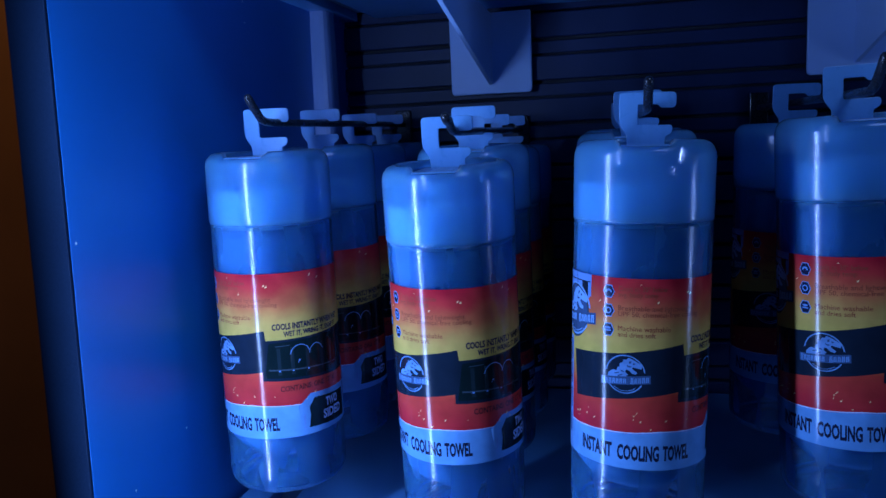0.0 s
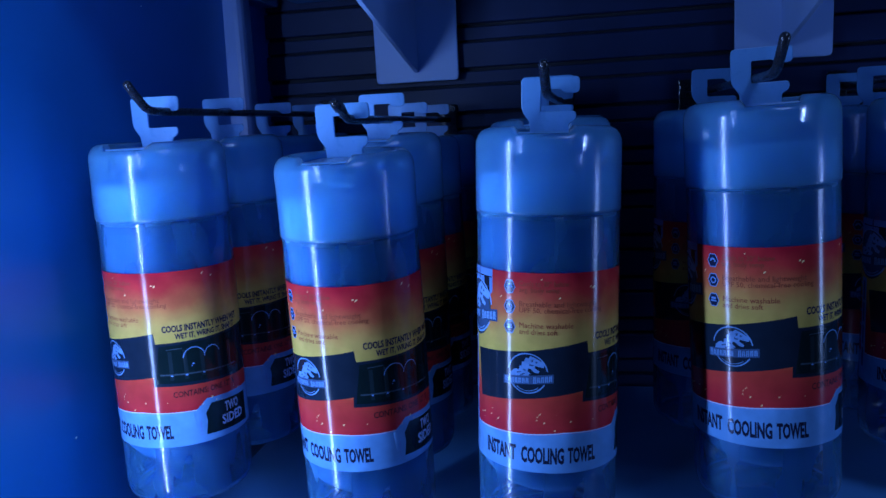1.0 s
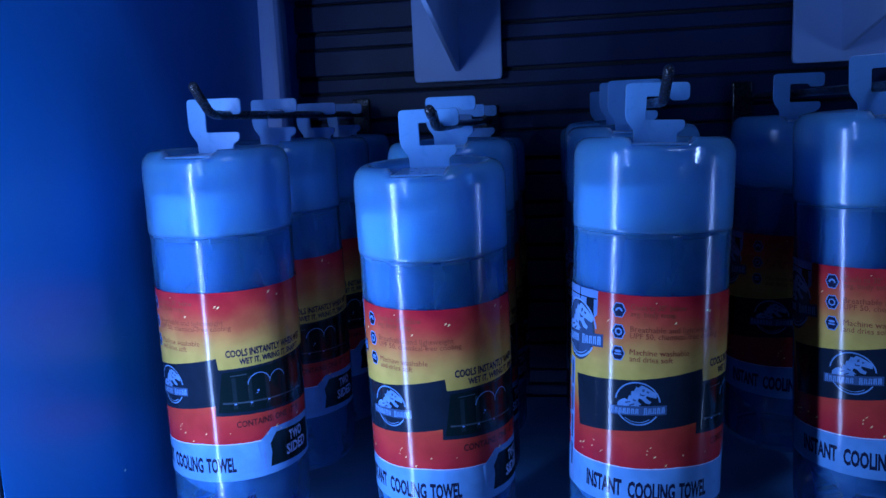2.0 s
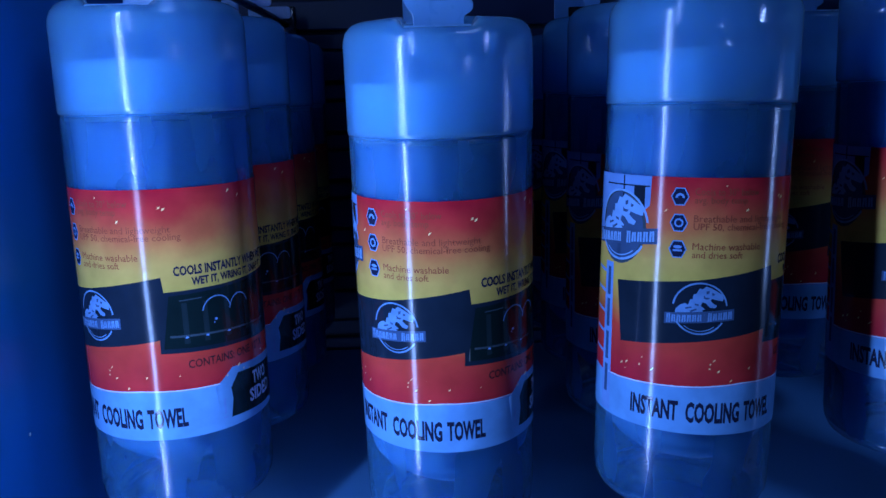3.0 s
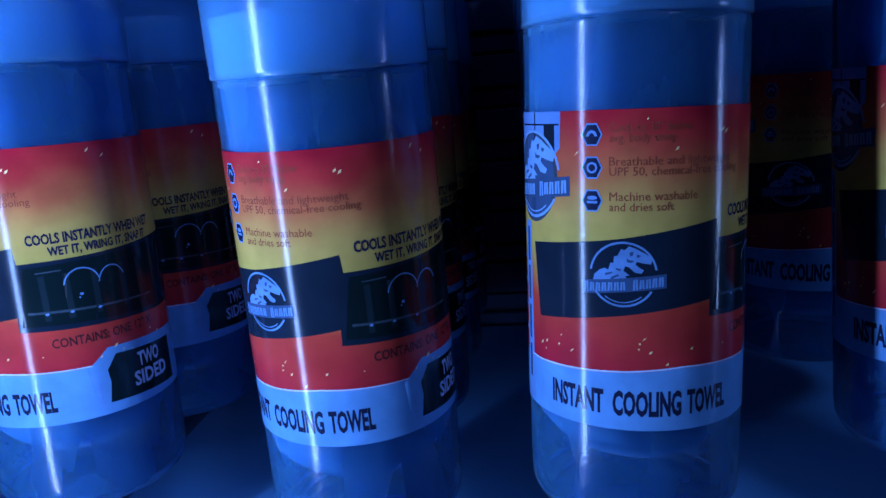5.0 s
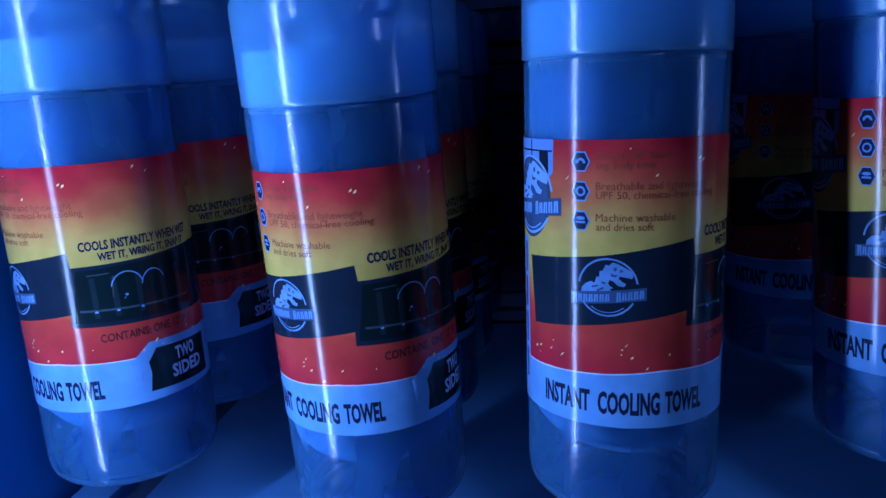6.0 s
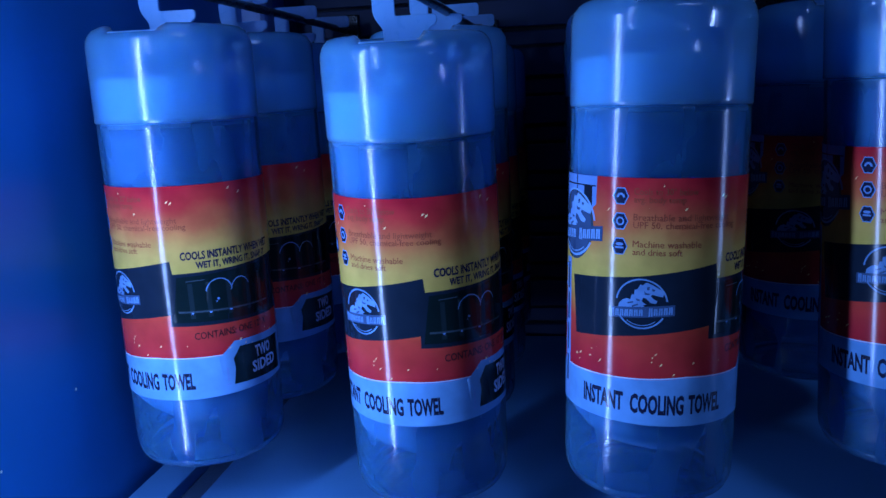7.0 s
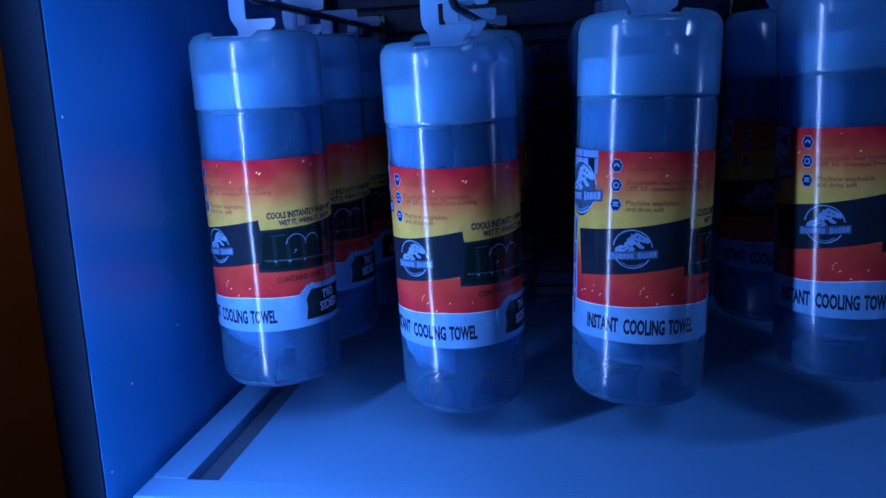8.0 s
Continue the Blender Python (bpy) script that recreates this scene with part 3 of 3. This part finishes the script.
# ---------------------------------------------------------------- the bottle
def build_bottle():
    ob = new("towel_bottle")
    part("body", lathe_bm([(0.0, 0.0030), (0.0200, 0.0022), (0.0262, 0.0004), (0.0295, 0.0006), (0.0322, 0.0024), (0.0336, 0.0056), (RAD, 0.0100), (RAD, 0.0125), (RAD, 0.0340), (RAD, 0.1290), (RAD, 0.1512), (RAD, 0.1520), (RAD - 0.0003, 0.1526),
                           (RAD - 0.0022, 0.1526), (0.0, 0.1526)], 72), BODY, ob, "clear frosted plastic body", True)
    # cap with rounded shoulders, a sunk well in its top and a notch in the rim in front of the tab
    RC = RAD + 0.0005
    bm = lathe_bm([(0.0, 0.1529), (RAD - 0.0016, 0.1529), (RAD - 0.0002, 0.1530), (RC, 0.1535), (RC, 0.1550), (RC, 0.1840), (RC - 0.0002, 0.1862), (RC - 0.0010, 0.1887), (RC - 0.0025, 0.1908), (RC - 0.0044, 0.1920),
                   (RC - 0.0062, 0.1924), (RC - 0.0078, 0.1922), (RC - 0.0086, 0.1916), (RC - 0.0090, 0.1890), (RC - 0.0096, 0.1884), (0.0, 0.1884)], 96)
    for v in bm.verts:
        if v.co.z > 0.1888 and v.co.y < 0 and -0.0130 < v.co.x < 0.0118:
            v.co.z = 0.1888 + 0.10 * (v.co.z - 0.1888)
    part("cap", bm, CAP, ob, "milky frosted plastic cap", True)
    part("neck", lathe_bm([(0.0, 0.1507), (0.0318, 0.1507), (0.0324, 0.1510), (0.0324, 0.1516), (0.0324, 0.1698), (0.0322, 0.1708), (0.0312, 0.1714), (0.0, 0.1714)], 56), NECK, ob, "pale inner neck of the bottle", True)
    part("lid_plug", lathe_bm([(0.0258, 0.1880), (0.0258, 0.1806), (0.0254, 0.1800), (0.0240, 0.1800), (0.0236, 0.1806), (0.0236, 0.1880)], 56), CAP, ob, "sealing ring inside the cap", True)
    part("flap", box_bm(-0.0118, 0.0106, -0.0285, -0.0008, 0.1886, 0.1898, 0.0005), TAB, ob, "hinged flap at the tab's foot")
    tab = rounded([(-0.0085, 0.1892), (0.0096, 0.1892), (0.0098, 0.1940), (0.0132, 0.1958), (0.0132, 0.1997), (-0.0035, 0.1997), (-0.0035, 0.2098), (0.0060, 0.2098), (0.0074, 0.2080), (0.0148, 0.2080),
                   (0.0148, 0.2158), (-0.0126, 0.2158), (-0.0126, 0.2000), (-0.0088, 0.1950)],
                  [0, 0, 0.001, 0.002, 0.002, 0.0008, 0.0008, 0.0008, 0.0008, 0.0025, 0.0024, 0.0024, 0.003, 0.001])
    part("hang_tab", prism_bm(tab, 0.0014, "y", 0.0003), TAB, ob, "frosted hooked hanging tab")
    # paler ring added to put a bright line round the moulded base edge
    part("base_glint_ring", lathe_bm([(0.0308, 0.0013), (0.0320, 0.0028), (0.0330, 0.0050), (0.0326, 0.0052), (0.0316, 0.0034), (0.0304, 0.0018), (0.0308, 0.0013)], 72), CAP, ob, "pale ring added as the highlight along the moulded base edge", True)
    # rolled towel with a spiral of folds
    bm = bmesh.new()
    rings = []
    for z in [0.0190 + 0.1315 * i / 24 for i in range(25)]:
        ring = []
        for i in range(60):
            a = 2 * math.pi * i / 60
            r = 0.0322 + 0.0004 * math.sin(5 * a + 30 * z) + 0.0006 * noise.noise(Vector((2.2 * math.cos(a), 2.2 * math.sin(a), 40 * z)))
            if z < 0.035:
                r -= 0.013 * ((0.035 - z) / 0.016) ** 2
            ring.append(bm.verts.new((r * math.sin(a), -r * math.cos(a), z)))
        rings.append(ring)
    for a, b in zip(rings, rings[1:]):
        for i in range(60):
            bm.faces.new((a[i], a[(i + 1) % 60], b[(i + 1) % 60], b[i]))
    bm.faces.new(list(reversed(rings[0])))
    bm.faces.new(rings[-1])
    part("rolled_towel", bm, TOWEL, ob, "rolled blue towel inside", True)
    # crumpled clear film round the towel's foot
    bm = bmesh.new()
    rings = []
    for k in range(15):
        ring = []
        for i in range(80):
            a, z = 2 * math.pi * i / 80, 0.0040 + 0.0017 * k
            q = Vector((2.6 * math.cos(a), 2.6 * math.sin(a), 90 * z))
            r = 0.0326 - 0.0024 * abs(noise.noise(q)) - 0.0005 * abs(noise.noise(q * 2.1 + Vector((5, 1, 2))))
            r *= 1.0 - 0.10 * max(0.0, 1 - k / 3) ** 2 - 0.16 * max(0.0, (k - 9) / 5) ** 2
            ring.append(bm.verts.new((r * math.sin(a), -r * math.cos(a), z + 0.0015 * noise.noise(q * 0.8))))
        rings.append(ring)
    for a, b in zip(rings, rings[1:]):
        for i in range(80):
            bm.faces.new((a[i], a[(i + 1) % 80], b[(i + 1) % 80], b[i]))
    part("inner_film", bm, FILM, ob, "crumpled clear film", True)
    build_label(ob)
    return tagged(ob, "frosted plastic bottle with red and yellow label, hanging on a hook", "bottle", "bottles hanging on hooks")


REF = 1.17


def bottle_pose(x, y, dz, tilt, lean):
    return Matrix.Translation((x, y, REF + dz)) @ Matrix.Rotation(radians(tilt), 4, "X") @ Matrix.Rotation(radians(lean), 4, "Y") @ Matrix.Translation((0, 0, ZB - REF))


# x, y, height, tilt, lean, turn of the label: the first bottle on each hook
FIRST = [(-0.1968, 0.4029, 0.0004, 0.27, 0.48, -6.4), (-0.0884, 0.3948, -0.0045, 2.16, -0.15, -4.93), (0.0072, 0.3932, -0.0024, -1.84, 1.85, 16.84),
         (0.1124, 0.4109, 0.0054, -0.25, -1.58, -5.51), (0.2150, 0.4830, 0.0030, 0.0, 0.0, 4.0)]
# how far up its bottle each label sits
RAISED = [0.0, 0.0048, 0.0, 0.0, 0.0]
HOOKS = [(-0.1873, 1.3115, 0.368, 0.0125), (-0.0832, 1.3018, 0.366, 0.0075), (0.0122, 1.3080, 0.358, 0.0120), (0.1072, 1.3105, 0.358, 0.0135), (0.2150, 1.3100, 0.358, 0.0125)]

master = build_bottle()
turns = random.Random(11)
made = []
for k, (x, y, dz, tilt, lean, turn) in enumerate(FIRST):
    for j in range(4):
        yy = y + (0.0725 if k != 3 else 0.103) * j
        if yy > (0.628 if k != 3 else 0.56):
            continue
        if j:
            m = bottle_pose(HOOKS[k][0] - 0.0045 + turns.uniform(-0.002, 0.002), yy, 0.001 - 1.1 * RAISED[k] + turns.uniform(-0.002, 0.002), turns.uniform(-0.8, 0.8), turns.uniform(-0.8, 0.8))
            spin = turn + turns.uniform(-8, 8)
        else:
            m, spin = bottle_pose(x, yy, dz, tilt, lean) @ Matrix.Translation((0, 0, -RAISED[k])), turn
        made.append((m, spin, 0.0 if j else RAISED[k]))
for i, (m, spin, up) in enumerate(made):
    if i == 0:
        ob = master
        ob.matrix_basis = m
    else:
        ob = copy_thing(master, m)
    for ch in ob.children:
        if ch.name.startswith("label"):
            ch.matrix_basis = Matrix.Translation((0, 0, up)) @ Matrix.Rotation(radians(spin), 4, "Z")
for x, z, tip, lift in HOOKS:
    hook(x, z, tip, lift, "black wire peg hook with a bent-up tip")

# ---------------------------------------------------------------- slats of the back wall
for i in range(16):
    z0 = 1.3427 + 0.0352 * (i - 12)
    wide = part("slat", box_bm(LEFT, RIGHT, BACK, BACK + 0.0075, z0, z0 + 0.0200, 0.0008, 1), SLAT, wall_back)
    part("slat_strip", box_bm(LEFT + 0.004, RIGHT, BACK + 0.0035, BACK + 0.0078, z0 + 0.0222, z0 + 0.0325, 0.0006, 1), SLAT, wall_back)
